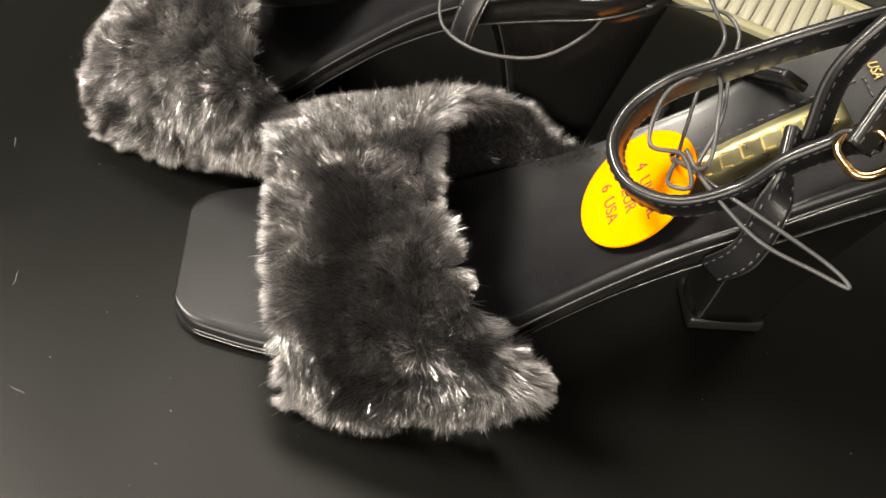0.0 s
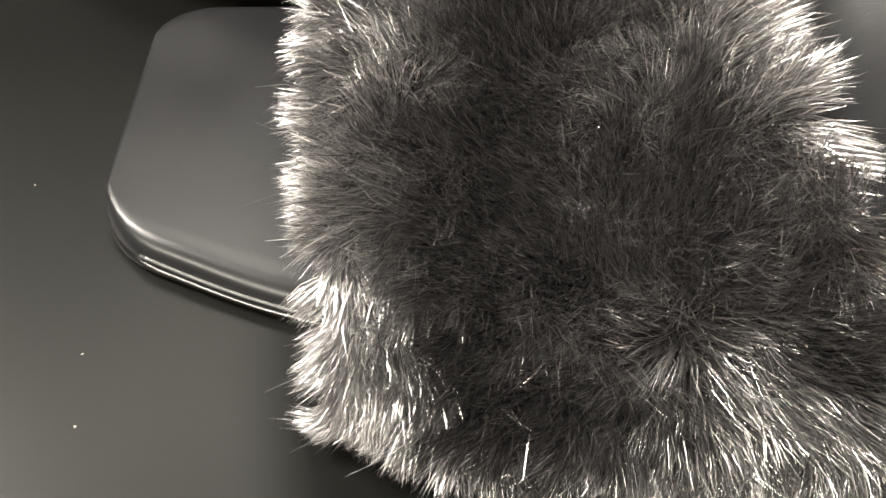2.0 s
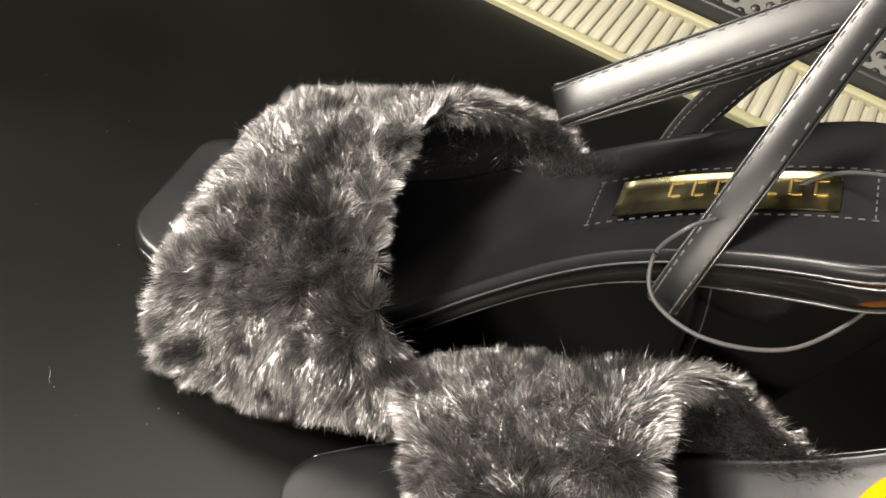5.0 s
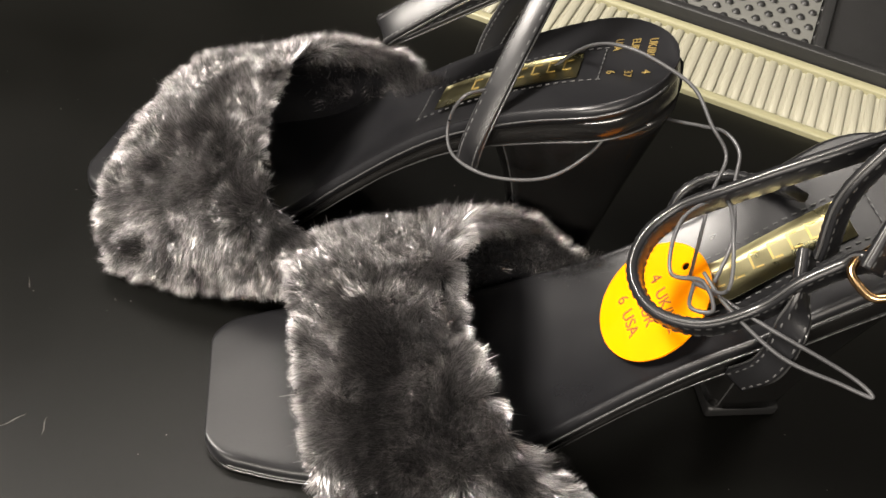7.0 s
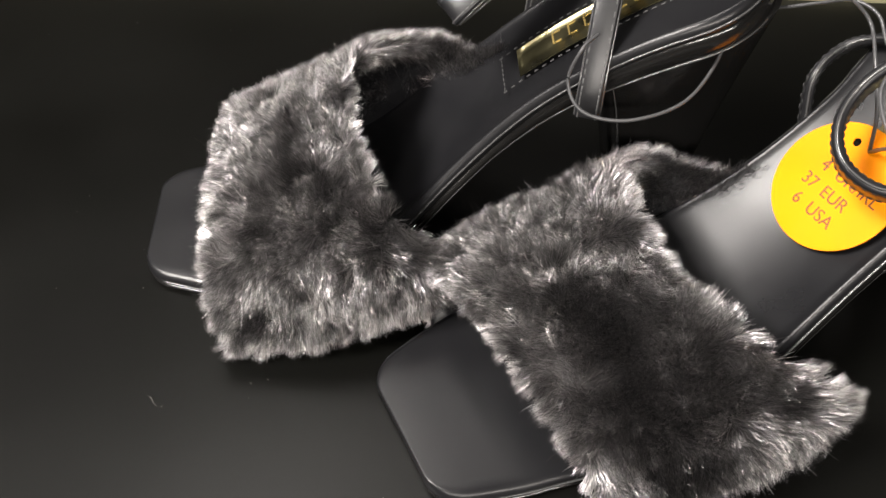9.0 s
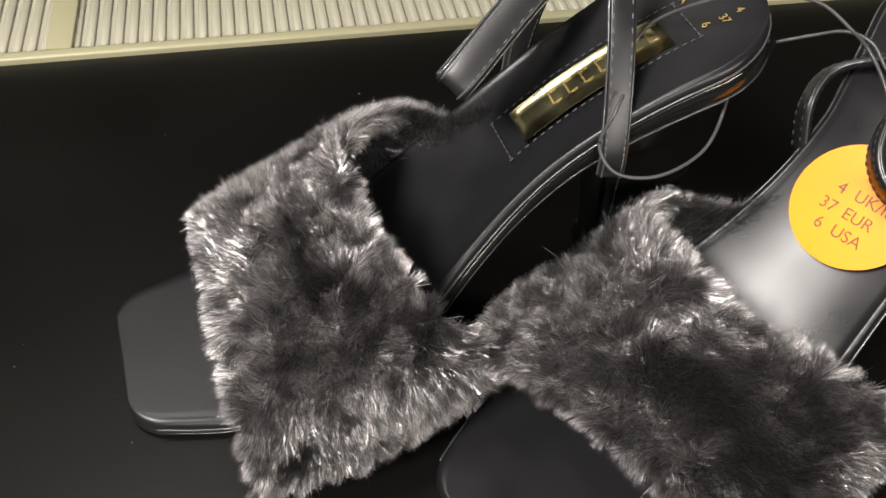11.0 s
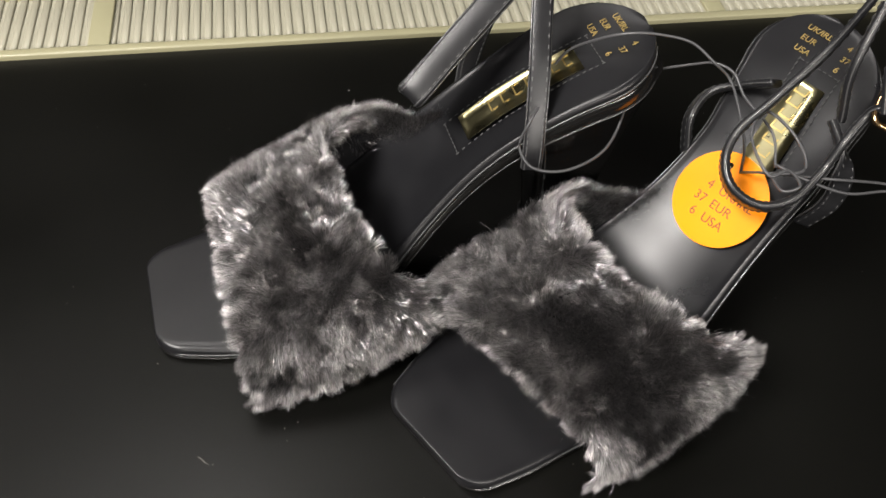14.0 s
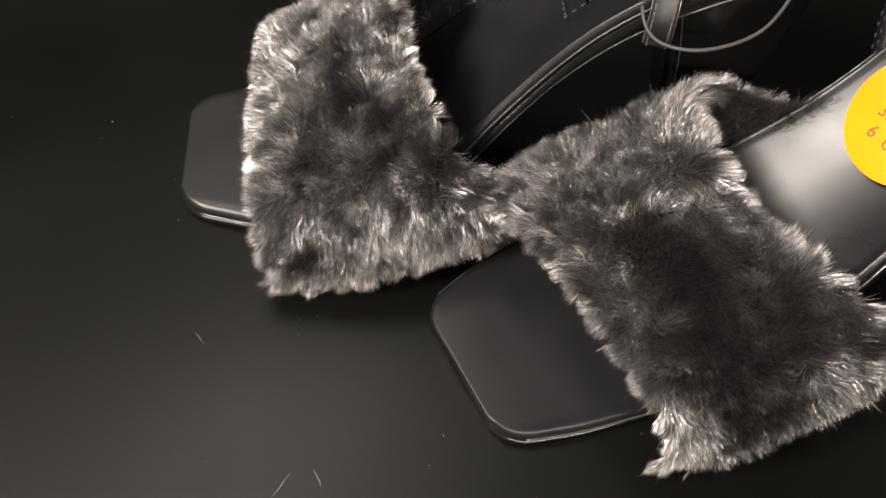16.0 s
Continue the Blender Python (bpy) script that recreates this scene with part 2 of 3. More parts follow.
# ---- the place ----
def build_setting():
    EDGE, BACK = 0.2195, 0.284
    shelf = thing("display_shelf", Matrix(), "glossy black laminate display shelf with fine dust", "shelf")
    shelf["kind"] = "structure"
    part("shelf_board", box_bm(-1.1, 1.1, -0.55, EDGE, -0.02, 0.0, 0.001), M_SHELF, shelf)
    grille = thing("vent_grille", Matrix(), "cream metal strip of ribbed slots along the black shelf", "grille")
    part("front_rail", box_bm(-1.1, 1.1, EDGE + 0.0005, EDGE + 0.0065, -0.02, 0.0025, 0.0012), M_CREAM, grille)
    part("back_rail", box_bm(-1.1, 1.1, BACK - 0.006, BACK, -0.02, 0.001, 0.0012), M_CREAM, grille)
    part("base_plate", box_bm(-1.1, 1.1, EDGE + 0.0115, BACK - 0.006, -0.0045, -0.0025), M_WHITE, grille)
    part("well", box_bm(-1.1, 1.1, EDGE + 0.0066, BACK - 0.0062, -0.03, -0.028), M_DARK, grille)
    pitch, x = 0.0066, -0.55
    rib = None
    while x < 0.5:
        wide = abs((x + 0.1835)) < pitch / 2 or abs(x - 0.19) < pitch / 2
        if wide:
            part("divider", box_bm(x - 0.006, x + 0.006, EDGE + 0.006, BACK - 0.005, -0.008, 0.0008, 0.0008), M_CREAM, grille)
        else:
            if rib is None:
                rib = part("rib", box_bm(-0.0021, 0.0021, EDGE + 0.006, BACK - 0.005, -0.0062, -0.0012, 0.0007, 1), M_WHITE, grille)
                rib.location.x = x
            else:
                r = new("rib", rib.data)
                r.parent = grille
                r.location.x = x
        x += pitch
    # dark perforated tray behind the grille
    tray = thing("display_tray", Matrix(), "black framed tray with grey perforated panel behind the grille", "tray")
    z = 0.004
    part("front_bar", box_bm(-0.16, 0.62, BACK + 0.001, BACK + 0.007, -0.02, z + 0.004, 0.001), M_DARK, tray)
    part("cross_bar", box_bm(0.119, 0.125, BACK + 0.007, 0.7, -0.02, z + 0.004, 0.001), M_DARK, tray)
    part("dark_panel", box_bm(0.126, 0.62, BACK + 0.007, 0.7, -0.02, z), M_DARK, tray, "dark grey glossy panel")
    bm = box_bm(-0.16, 0.118, BACK + 0.007, 0.7, -0.02, z - 0.001)
    part("perforated_panel", bm, M_GREY, tray)
    verts, faces = [], []
    for a in range(24):
        for b in range(12):
            cx, cy = -0.15 + a * 0.0115 + (b % 2) * 0.0057, BACK + 0.014 + b * 0.0085
            k = len(verts)
            for g in range(8):
                verts.append((cx + 0.0026 * math.cos(g * math.pi / 4), cy + 0.0026 * math.sin(g * math.pi / 4), z - 0.0006))
            for g in range(8):
                verts.append((cx + 0.0018 * math.cos(g * math.pi / 4), cy + 0.0018 * math.sin(g * math.pi / 4), z + 0.0008))
            faces.append(tuple(range(k + 8, k + 16)))
            faces += [(k + g, k + (g + 1) % 8, k + 8 + (g + 1) % 8, k + 8 + g) for g in range(8)]
    tagged(mesh_object("studs", verts, faces, M_DARK, tray), kind="stuff")
    # unseen store shell round the display, near-black to keep the shelf's reflections dark
    tagged(part("floor", box_bm(-3, 3, -3, 3, -0.95, -0.9), M_WALL, None), "near-black store floor under the display, unseen", "floor", kind="structure")
    tagged(part("ceiling", box_bm(-3, 3, -3, 3, 2.0, 2.05), M_WALL, None), "near-black store ceiling, unseen", "ceiling", kind="structure")
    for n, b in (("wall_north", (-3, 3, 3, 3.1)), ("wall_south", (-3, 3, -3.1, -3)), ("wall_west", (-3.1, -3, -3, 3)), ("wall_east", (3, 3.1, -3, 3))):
        tagged(part(n, box_bm(*b, -0.9, 2.0), M_WALL, None), "near-black store wall, unseen", "wall", kind="structure")
    # cabinet body that carries the shelf
    tagged(part("display_plinth", box_bm(-1.05, 1.05, -0.5, 0.7, -0.9, -0.031, 0.004), M_DARK, None), "black plinth under the display shelf", "plinth", kind="structure")


# ---- sandals ----
LENGTH = 0.208
PROFILE = [(0.0, 0.0068), (0.03, 0.0066), (0.06, 0.0086), (0.085, 0.0205), (0.11, 0.0440), (0.137, 0.0690), (0.16, 0.0860), (0.18, 0.0980), (0.2, 0.1065), (0.216, 0.1115)]
WIDTH = [(0.0, 0.0268), (0.03, 0.0340), (0.065, 0.0375), (0.09, 0.0335), (0.12, 0.0262), (0.14, 0.0242), (0.165, 0.0256), (0.19, 0.0278), (0.216, 0.0280)]


def lookup(table, x):
    """Smooth value of a small table at x."""
    if x <= table[0][0]:
        return table[0][1]
    for i in range(len(table) - 1):
        (x0, y0), (x1, y1) = table[i], table[i + 1]
        if x <= x1:
            ya = table[i - 1][1] if i else y0
            xa = table[i - 1][0] if i else x0 - (x1 - x0)
            yb, xb = (table[i + 2][1], table[i + 2][0]) if i + 2 < len(table) else (y1, x1 + (x1 - x0))
            m0, m1 = (y1 - ya) / (x1 - xa), (yb - y0) / (xb - x0)
            h = x1 - x0
            t = (x - x0) / h
            return y0 * (2 * t ** 3 - 3 * t * t + 1) + m0 * h * (t ** 3 - 2 * t * t + t) + y1 * (3 * t * t - 2 * t ** 3) + m1 * h * (t ** 3 - t * t)
    return table[-1][1]


def top_z(x):
    return lookup(PROFILE, x)


def half_width(x):
    w = lookup(WIDTH, x)
    r = 0.010
    if x < r:
        w -= r - math.sqrt(max(r * r - (r - x) ** 2, 0))
    e = LENGTH - 0.027
    if x > e:
        w *= math.sqrt(max(1 - ((x - e) / 0.0271) ** 2, 0.0004))
    return w


def bend(x, side):
    """Sideways bend of the foot's centre line; side is +1 or -1."""
    t = min(max((x - 0.03) / 0.11, 0), 1)
    return side * (0.0090 if side > 0 else 0.0135) * t * t * (3 - 2 * t) - side * (0.004 if side > 0 else 0.012) * max(x - 0.15, 0) / 0.06


def on_sole(x, y, side, lift=0.0):
    """Point on the insole at x along the shoe and y across, with the slope's normal and tangent."""
    d = 0.002
    t = Vector((2 * d, 0, top_z(x + d) - top_z(x - d))).normalized()
    n = Vector((-t.z, 0, t.x))
    skew = -0.02 * y * max(0.0, 1 - x / 0.03)
    return Vector((x + skew, y + bend(x, side), top_z(x))) + n * lift, t, n


def sole_stations():
    xs = [0.0002, 0.0008, 0.0018, 0.0032, 0.005, 0.0075, 0.010]
    xs += [0.010 + (LENGTH - 0.040) * i / 44 for i in range(1, 45)]
    e = LENGTH - 0.030
    xs += [e + 0.0299 * math.sin(math.pi / 2 * i / 14) for i in range(1, 15)]
    return xs


def loft_sole(name, section, material, shoe, side, label=""):
    """Sweeps a cross-section: section(x) gives a closed list of (across -1..1 share, extra across in metres, depth below the top along the normal)."""
    verts, faces = [], []
    xs = sole_stations()
    m = None
    for x in xs:
        w = half_width(x)
        row = section(x)
        m = len(row)
        for a, ex, dep in row:
            p, t, n = on_sole(x, a * w + ex * min(1, w / 0.012), side, -dep)
            verts.append(p)
    for i in range(len(xs) - 1):
        for k in range(m):
            j = (k + 1) % m
            faces.append((i * m + k, (i + 1) * m + k, (i + 1) * m + j, i * m + j))
    faces += [tuple(range(m)), tuple((len(xs) - 1) * m + k for k in range(m))[::-1]]
    return mesh_object(name, verts, faces, material, shoe, label)


def insole_section(x):
    cup = 0.0038 * min(1, max(0, (x - 0.05) / 0.06)) * (1 if x < 0.15 else max(0.4, 1 - (x - 0.15) / 0.04))
    flat = [(a, 0, cup * (1 - a * a)) for a in (-0.9, -0.82, -0.7, -0.55, -0.4, -0.2, 0, 0.2, 0.4, 0.55, 0.7, 0.82, 0.9)]
    edge = [(0.925, 0, 0.0002), (0.955, 0, 0.0006), (0.98, 0, 0.0013), (0.995, 0, 0.0022), (1, 0, 0.0032), (1, 0.0001, 0.0040), (1, -0.0002, 0.0046), (0.96, 0, 0.0048)]
    return flat + edge + [(-p, -q, d) for p, q, d in edge[::-1]]


def outsole_depth(x):
    d = min(0.0082, top_z(x) - 0.0003) if x < 0.09 else 0.0085
    return d if x < 0.12 else 0.0085 + 0.004 * min(1, (x - 0.12) / 0.05)


def outsole_section(x):
    d = outsole_depth(x)
    k = d - 0.0047
    return [(-0.96, 0, 0.0045), (0.96, 0, 0.0045), (1, -0.0006, 0.0047), (1, 0.0003, 0.0047 + 0.25 * k), (1, 0.0005, 0.0047 + 0.55 * k), (1, 0.0, d - 0.0006), (0.97, 0, d),
            (-0.97, 0, d), (-1, 0, d - 0.0006), (-1, -0.0005, 0.0047 + 0.55 * k), (-1, -0.0003, 0.0047 + 0.25 * k), (-1, 0.0006, 0.0047)]


def build_heel(shoe, side):
    verts, faces = [], []
    rows, m = 14, 20
    for i in range(rows):
        f = i / (rows - 1)
        # from the seat (f = 0) down to the tip (f = 1)
        x0 = 0.156 * (1 - f) ** 1.6 + 0.171 * (1 - (1 - f) ** 1.6)
        x1 = 0.212 * (1 - f) ** 1.3 + 0.199 * (1 - (1 - f) ** 1.3)
        w = 0.0225 * (1 - f) ** 1.5 + 0.0095 * (1 - (1 - f) ** 1.5)
        for k in range(m):
            a = 2 * math.pi * k / m
            ca, sa = math.cos(a), math.sin(a)
            q = 0.5
            px = (x0 + x1) / 2 + (x1 - x0) / 2 * math.copysign(abs(ca) ** q, ca)
            py = w * math.copysign(abs(sa) ** q, sa)
            zt = top_z(px) - 0.0115
            z = zt * (1 - f) + 0.006 * f
            verts.append((px, py + bend(0.185, side), z))
    for i in range(rows - 1):
        for k in range(m):
            j = (k + 1) % m
            faces.append((i * m + k, i * m + j, (i + 1) * m + j, (i + 1) * m + k))
    faces += [tuple(range(m))[::-1], tuple((rows - 1) * m + k for k in range(m))]
    heel = mesh_object("heel", verts, faces, M_SOLE, shoe)
    # Thin cords on the front corners take the place of the heel's highlight.
    for k in (7, 13):
        cord_mesh("heel_highlight", [verts[i * m + k] for i in range(rows)], 0.00035, M_EDGE_AND_HIGHLIGHT, heel, "thin grey line for the corner highlight", 30, 5)
    bm = box_bm(0.1715, 0.1985, bend(0.185, side) - 0.0092, bend(0.185, side) + 0.0092, 0.0, 0.0058, 0.0015)
    part("heel_tip", bm, M_DARK, heel, "black rubber tip")


# arch of the fur strap
BAND = [(0.026, 0.0455, 0.0335), (0.050, 0.0485, 0.0425), (0.070, 0.0500, 0.0465), (0.092, 0.0490, 0.0500), (0.12, 0.0440, 0.0520)]


def band_point(v, th, side, shrink=0.0):
    """Point of the strap: v 0..1 front to back, th -1..1 from side to side."""
    v = min(max(v, 0), 1)
    a = abs(th)
    flare = 0.042 * a ** 1.7 * (1 - ((0.2 if side > 0 else 0.4) if th < 0 else 0.0) * max(0.0, (a - 0.75) / 0.25) ** 2)
    if th > 0:
        flare += 0.014 * a * a
    else:
        flare += (0.008 if side > 0 else 0.003) * a * a
    x = (0.0365 if side > 0 else 0.0342) + ((0.0420 if side > 0 else 0.0405) + flare) * v
    if side < 0:
        x -= 0.0085 * th * (1 - v)
    table_w = [(r[0], r[1]) for r in BAND]
    table_h = [(r[0], r[2]) for r in BAND]
    w, h = lookup(table_w, x) - shrink, lookup(table_h, x) - shrink
    ang = th * radians(104)
    sx, cx = math.sin(ang), math.cos(ang)
    y = w * math.copysign(abs(sx) ** 0.8, sx)
    rise = (0.006 + (0.010 if side > 0 else 0.024) * a * a) * v * v
    if th > 0:
        k = max(0.0, (a - 0.7) / 0.3)
        k = k * k * (3 - 2 * k) * (0.7 + 0.3 * v)
        low = max(0.006, top_z(x) - 0.005)
        high = max(0.006 + h + 0.010 * v * v, low + 0.010)
        z = low + (high - low) * cx ** (0.68 if side > 0 else 0.60) if cx > 0 else low + 0.008 * cx
    else:
        k = max(0.0, (a - 0.86) / 0.14)
        k = k * k * 0.8 * v
        z = 0.006 + (h * cx ** (0.76 if side > 0 else 0.68) if cx > 0 else 0.010 * cx) + rise
    y = y * (1 - k) + math.copysign(half_width(x) - shrink, y) * k
    return Vector((x, y + bend(x, side) - (0.0085 if side > 0 else 0.003), max(z, 0.001)))


def build_band(name, shoe, side, shrink, material, label=""):
    nu, nv = 40, 14
    verts, faces = [], []
    for layer in (0.0, 0.0012):
        for i in range(nv + 1):
            for k in range(nu + 1):
                verts.append(band_point(i / nv, -1 + 2 * k / nu, side, shrink + layer))
    n1 = (nv + 1) * (nu + 1)
    for i in range(nv):
        for k in range(nu):
            a = i * (nu + 1) + k
            q = (a, a + 1, a + nu + 2, a + nu + 1)
            faces.append(q)
            faces.append(tuple(n1 + v for v in q[::-1]))
    for i in (0, nv):
        for k in range(nu):
            a = i * (nu + 1) + k
            q = (a, n1 + a, n1 + a + 1, a + 1)
            faces.append(q if i == 0 else q[::-1])
    return mesh_object(name, verts, faces, material, shoe, label)


def build_fur(shoe, side, seed, naps, turn, count=300000):
    """Pile of the strap as single tapered hairs that lean in clumps."""
    rng = np.random.default_rng(seed)
    nu, nv = 64, 24
    grid = np.array([[band_point(i / nv, -1 + 2 * k / nu, side) for k in range(nu + 1)] for i in range(nv + 1)])
    du = np.gradient(grid, axis=1)
    dv = np.gradient(grid, axis=0)
    nor = np.cross(dv, du)
    nor /= np.linalg.norm(nor, axis=2, keepdims=True) + 1e-9
    ctr = np.array((0.06, bend(0.06, side), 0.015))
    flip = np.sign(np.sum(nor * (grid - ctr), axis=2, keepdims=True))
    nor *= np.where(flip == 0, 1, flip)
    du /= np.linalg.norm(du, axis=2, keepdims=True) + 1e-9
    dv /= np.linalg.norm(dv, axis=2, keepdims=True) + 1e-9
    u = rng.random(count) * nu
    v = rng.random(count) * nv
    edge = rng.random(count) < 0.13
    v = np.where(edge, np.where(rng.random(count) < 0.5, rng.random(count) * 0.8, nv - rng.random(count) * 0.8), v)
    rim_far = rng.random(count) < 0.05
    u = np.where(rim_far, (0.55 + 0.45 * rng.random(count)) * nu, u)
    v = np.where(rim_far, nv * (0.82 + 0.18 * rng.random(count)), v)
    iu, iv = np.minimum(u.astype(int), nu - 1), np.minimum(v.astype(int), nv - 1)
    fu, fv = (u - iu)[:, None], (v - iv)[:, None]

    def sample(g):
        return (g[iv, iu] * (1 - fu) + g[iv, iu + 1] * fu) * (1 - fv) + (g[iv + 1, iu] * (1 - fu) + g[iv + 1, iu + 1] * fu) * fv

    p, n, tu, tv = sample(grid), sample(nor), sample(du), sample(dv)

    def field(freq, off):
        """Smooth random field over the strap, from a few waves."""
        r = np.random.default_rng(seed * 31 + off)
        out = np.zeros(count)
        for _ in range(9):
            k = r.normal(size=3) * freq
            out += np.sin(p @ k + r.random() * 6.283)
        return out / 3.0

    vv, uu = v / nv, u / nu * 2 - 1
    rim = np.clip((0.26 - vv) / 0.26, 0, 1), np.clip((vv - 0.76) / 0.24, 0, 1)
    sides = np.clip((np.abs(uu) - 0.55) / 0.45, 0, 1)
    calm = np.clip(0.5 + 0.8 * field(110, 9), 0.12, 1.0)
    lean_v = calm * (0.8 * field(160, 1) + 0.35 * field(420, 2)) - 0.75 * rim[0] + 0.75 * rim[1]
    lean_u = calm * (0.8 * field(160, 3) + 0.35 * field(420, 4)) + 0.45 * sides * np.sign(uu)
    # tufts: every hair belongs to the nearest of many centres and shares its lean
    tufts = 2200
    pick = rng.choice(count, tufts, replace=False)
    centres = p[pick]
    tuft = np.empty(count, dtype=np.int64)
    for a in range(0, count, 8000):
        q = p[a:a + 8000]
        tuft[a:a + 8000] = np.argmin((q ** 2).sum(1)[:, None] - 2 * q @ centres.T + (centres ** 2).sum(1)[None], axis=1)
    tl = rng.normal(size=(tufts, 2)) * 0.40
    clump = rng.normal(size=tufts)[tuft]
    lean_v += tl[tuft, 0] + rng.normal(size=count) * 0.2
    lean_u += tl[tuft, 1] + rng.normal(size=count) * 0.2
    d = n * 0.8 + tu * lean_u[:, None] * 0.95 + tv * lean_v[:, None] * 0.95
    # nap: patches brushed one way, towards the aisle and up
    nap = np.zeros(count)
    for cv, cu, rv, ru, k in naps:
        nap = np.maximum(nap, k * np.exp(-(((vv - cv + 0.05 * field(300, 21)) / rv) ** 2 + ((uu - cu + 0.08 * field(300, 22)) / ru) ** 2) ** 2))
    nap = 0.84 * np.clip(nap, 0, 1)[:, None]
    c, q = math.cos(-turn), math.sin(-turn)
    brushed = np.array((-0.28 * c + 0.48 * q, -0.28 * q - 0.48 * c, 0.83))
    d /= np.linalg.norm(d, axis=1, keepdims=True)
    d -= brushed * 0.45 * (d @ brushed)[:, None]
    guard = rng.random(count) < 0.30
    loose = np.where(rng.random(count) < np.where(guard, 0.30, 0.05), 0.9, 0.31)[:, None]
    d = d * (1 - nap) / np.linalg.norm(d, axis=1, keepdims=True) + (brushed + rng.normal(size=(count, 3)) * loose) * nap
    # pile of the back rim droops over the lining on the far side
    hang = (np.clip((vv - 0.8) / 0.1, 0, 1) * np.clip((uu - 0.1) / 0.2, 0, 1) * (rng.random(count) < 0.5))[:, None]
    d = d * (1 - hang) + (tv * 0.45 - n * 0.65 + np.array((0, 0, 0.4)) + rng.normal(size=(count, 3)) * 0.35) * hang
    d /= np.linalg.norm(d, axis=1, keepdims=True)
    length = 0.0068 + 0.0025 * rng.random(count) + 0.0005 * clump
    stray = rng.random(count) < 0.004
    length = np.where(stray, length * 1.45, length)
    length = np.where((uu > 0.82) & (vv < 0.3), length * 0.35, length)
    bendv = (d - n * 0.9 + np.array((0, 0, -0.2))) * (1 - nap)
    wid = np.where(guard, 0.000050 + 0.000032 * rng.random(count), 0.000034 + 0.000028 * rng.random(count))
    s = np.cross(d, rng.normal(size=(count, 3)))
    s /= np.linalg.norm(s, axis=1, keepdims=True)
    L = length[:, None]
    p1 = p + d * L * 0.55
    d2 = d + bendv * 0.5 + rng.normal(size=(count, 3)) * (0.12 - 0.07 * nap)
    d2 /= np.linalg.norm(d2, axis=1, keepdims=True)
    p2 = p1 + d2 * L * 0.45
    tip = np.zeros((tufts, 3))
    np.add.at(tip, tuft, p2)
    tip /= np.maximum(np.bincount(tuft, minlength=tufts), 1)[:, None]
    p2 += (tip[tuft] - p2) * (0.50 * rng.random(count))[:, None]
    for q in (p1, p2):
        q[:, 2] = np.maximum(q[:, 2], 0.0012)
    w = wid[:, None]
    verts = np.stack([p - s * w, p + s * w, p1 - s * w, p1 + s * w, p2], axis=1).reshape(-1, 3)
    b = np.arange(count)[:, None] * 5
    tris = np.concatenate([b + np.array([[0, 1, 3]]), b + np.array([[0, 3, 2]]), b + np.array([[2, 3, 4]])], axis=1).reshape(-1, 3)
    me = bpy.data.meshes.new("fur")
    me.vertices.add(len(verts))
    me.vertices.foreach_set("co", verts.astype(np.float32).ravel())
    me.loops.add(tris.size)
    me.loops.foreach_set("vertex_index", tris.astype(np.int32).ravel())
    me.polygons.add(len(tris))
    me.polygons.foreach_set("loop_start", np.arange(0, tris.size, 3, dtype=np.int32))
    me.update(calc_edges=True)
    me.polygons.foreach_set("use_smooth", [True] * len(tris))
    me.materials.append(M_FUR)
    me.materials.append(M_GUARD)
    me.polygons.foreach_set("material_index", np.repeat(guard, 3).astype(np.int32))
    return me


def build_label(shoe, side):
    """Gold foil name plate on the insole, with its stitched border and unreadable lettering as bars."""
    xs = [0.136 + (0.180 - 0.136) * i / 16 for i in range(17)]
    verts, faces = [], []
    for lift in (0.0002, 0.0006):
        for x in xs:
            for y in (-0.0068, -0.0023, 0.0023, 0.0068):
                p, t, n = on_sole(x, y - 0.0015, side, lift - 0.0012)
                verts.append(p)
    for i in range(16):
        for k in range(3):
            a = i * 4 + k
            faces.append((68 + a, 68 + a + 1, 68 + a + 5, 68 + a + 4))
        for k in (0, 3):
            a = i * 4 + k
            faces.append((a, a + 4, 68 + a + 4, 68 + a) if k == 0 else (a + 4, a, 68 + a, 68 + a + 4))
    for i in (0, 16):
        for k in range(3):
            a = i * 4 + k
            faces.append((a + 1, a, 68 + a, 68 + a + 1) if i == 0 else (a, a + 1, 68 + a + 1, 68 + a))
    plate = mesh_object("name_plate", verts, faces, M_GOLD, shoe, "shiny gold foil plate")
    verts, faces = [], []

    def bar(x, y, lx, ly, lift, h):
        p, t, n = on_sole(x, y - 0.0015, side, lift - 0.0012)
        b = len(verts)
        for z in (0, h):
            for sx, sy in ((-1, -1), (1, -1), (1, 1), (-1, 1)):
                verts.append(p + t * sx * lx + Vector((0, sy * ly, 0)) + n * z)
        faces.extend([(b + 4, b + 5, b + 6, b + 7)] + [(b + k, b + (k + 1) % 4, b + 4 + (k + 1) % 4, b + 4 + k) for k in range(4)])

    for i in range(7):
        x = 0.147 + i * 0.0047
        bar(x, 0.001, 0.0003, 0.0028, 0.0006, 0.0002)
        bar(x + 0.0014, -0.0018, 0.0011, 0.0003, 0.0006, 0.0002)
        bar(x + 0.0014, 0.0032, 0.0011, 0.0003, 0.0006, 0.0002)
    mesh_object("lettering", verts, faces, M_GOLDINK, plate, "dark lettering as bars", smooth=False)
    verts, faces = [], []
    n = 24
    for i in range(n):
        x = 0.131 + (0.1865 - 0.131) * i / (n - 1)
        for y in (-0.0088, 0.0088):
            bar(x, y, 0.0007, 0.00018, 0.0002, 0.0003)
    for k in range(7):
        y = -0.0075 + 0.0025 * k
        bar(0.131, y, 0.00018, 0.0007, 0.0002, 0.0003)
        bar(0.1865, y, 0.00018, 0.0007, 0.0002, 0.0003)
    mesh_object("stitching", verts, faces, M_STITCH, shoe, "dotted grey stitching round the plate", smooth=False)


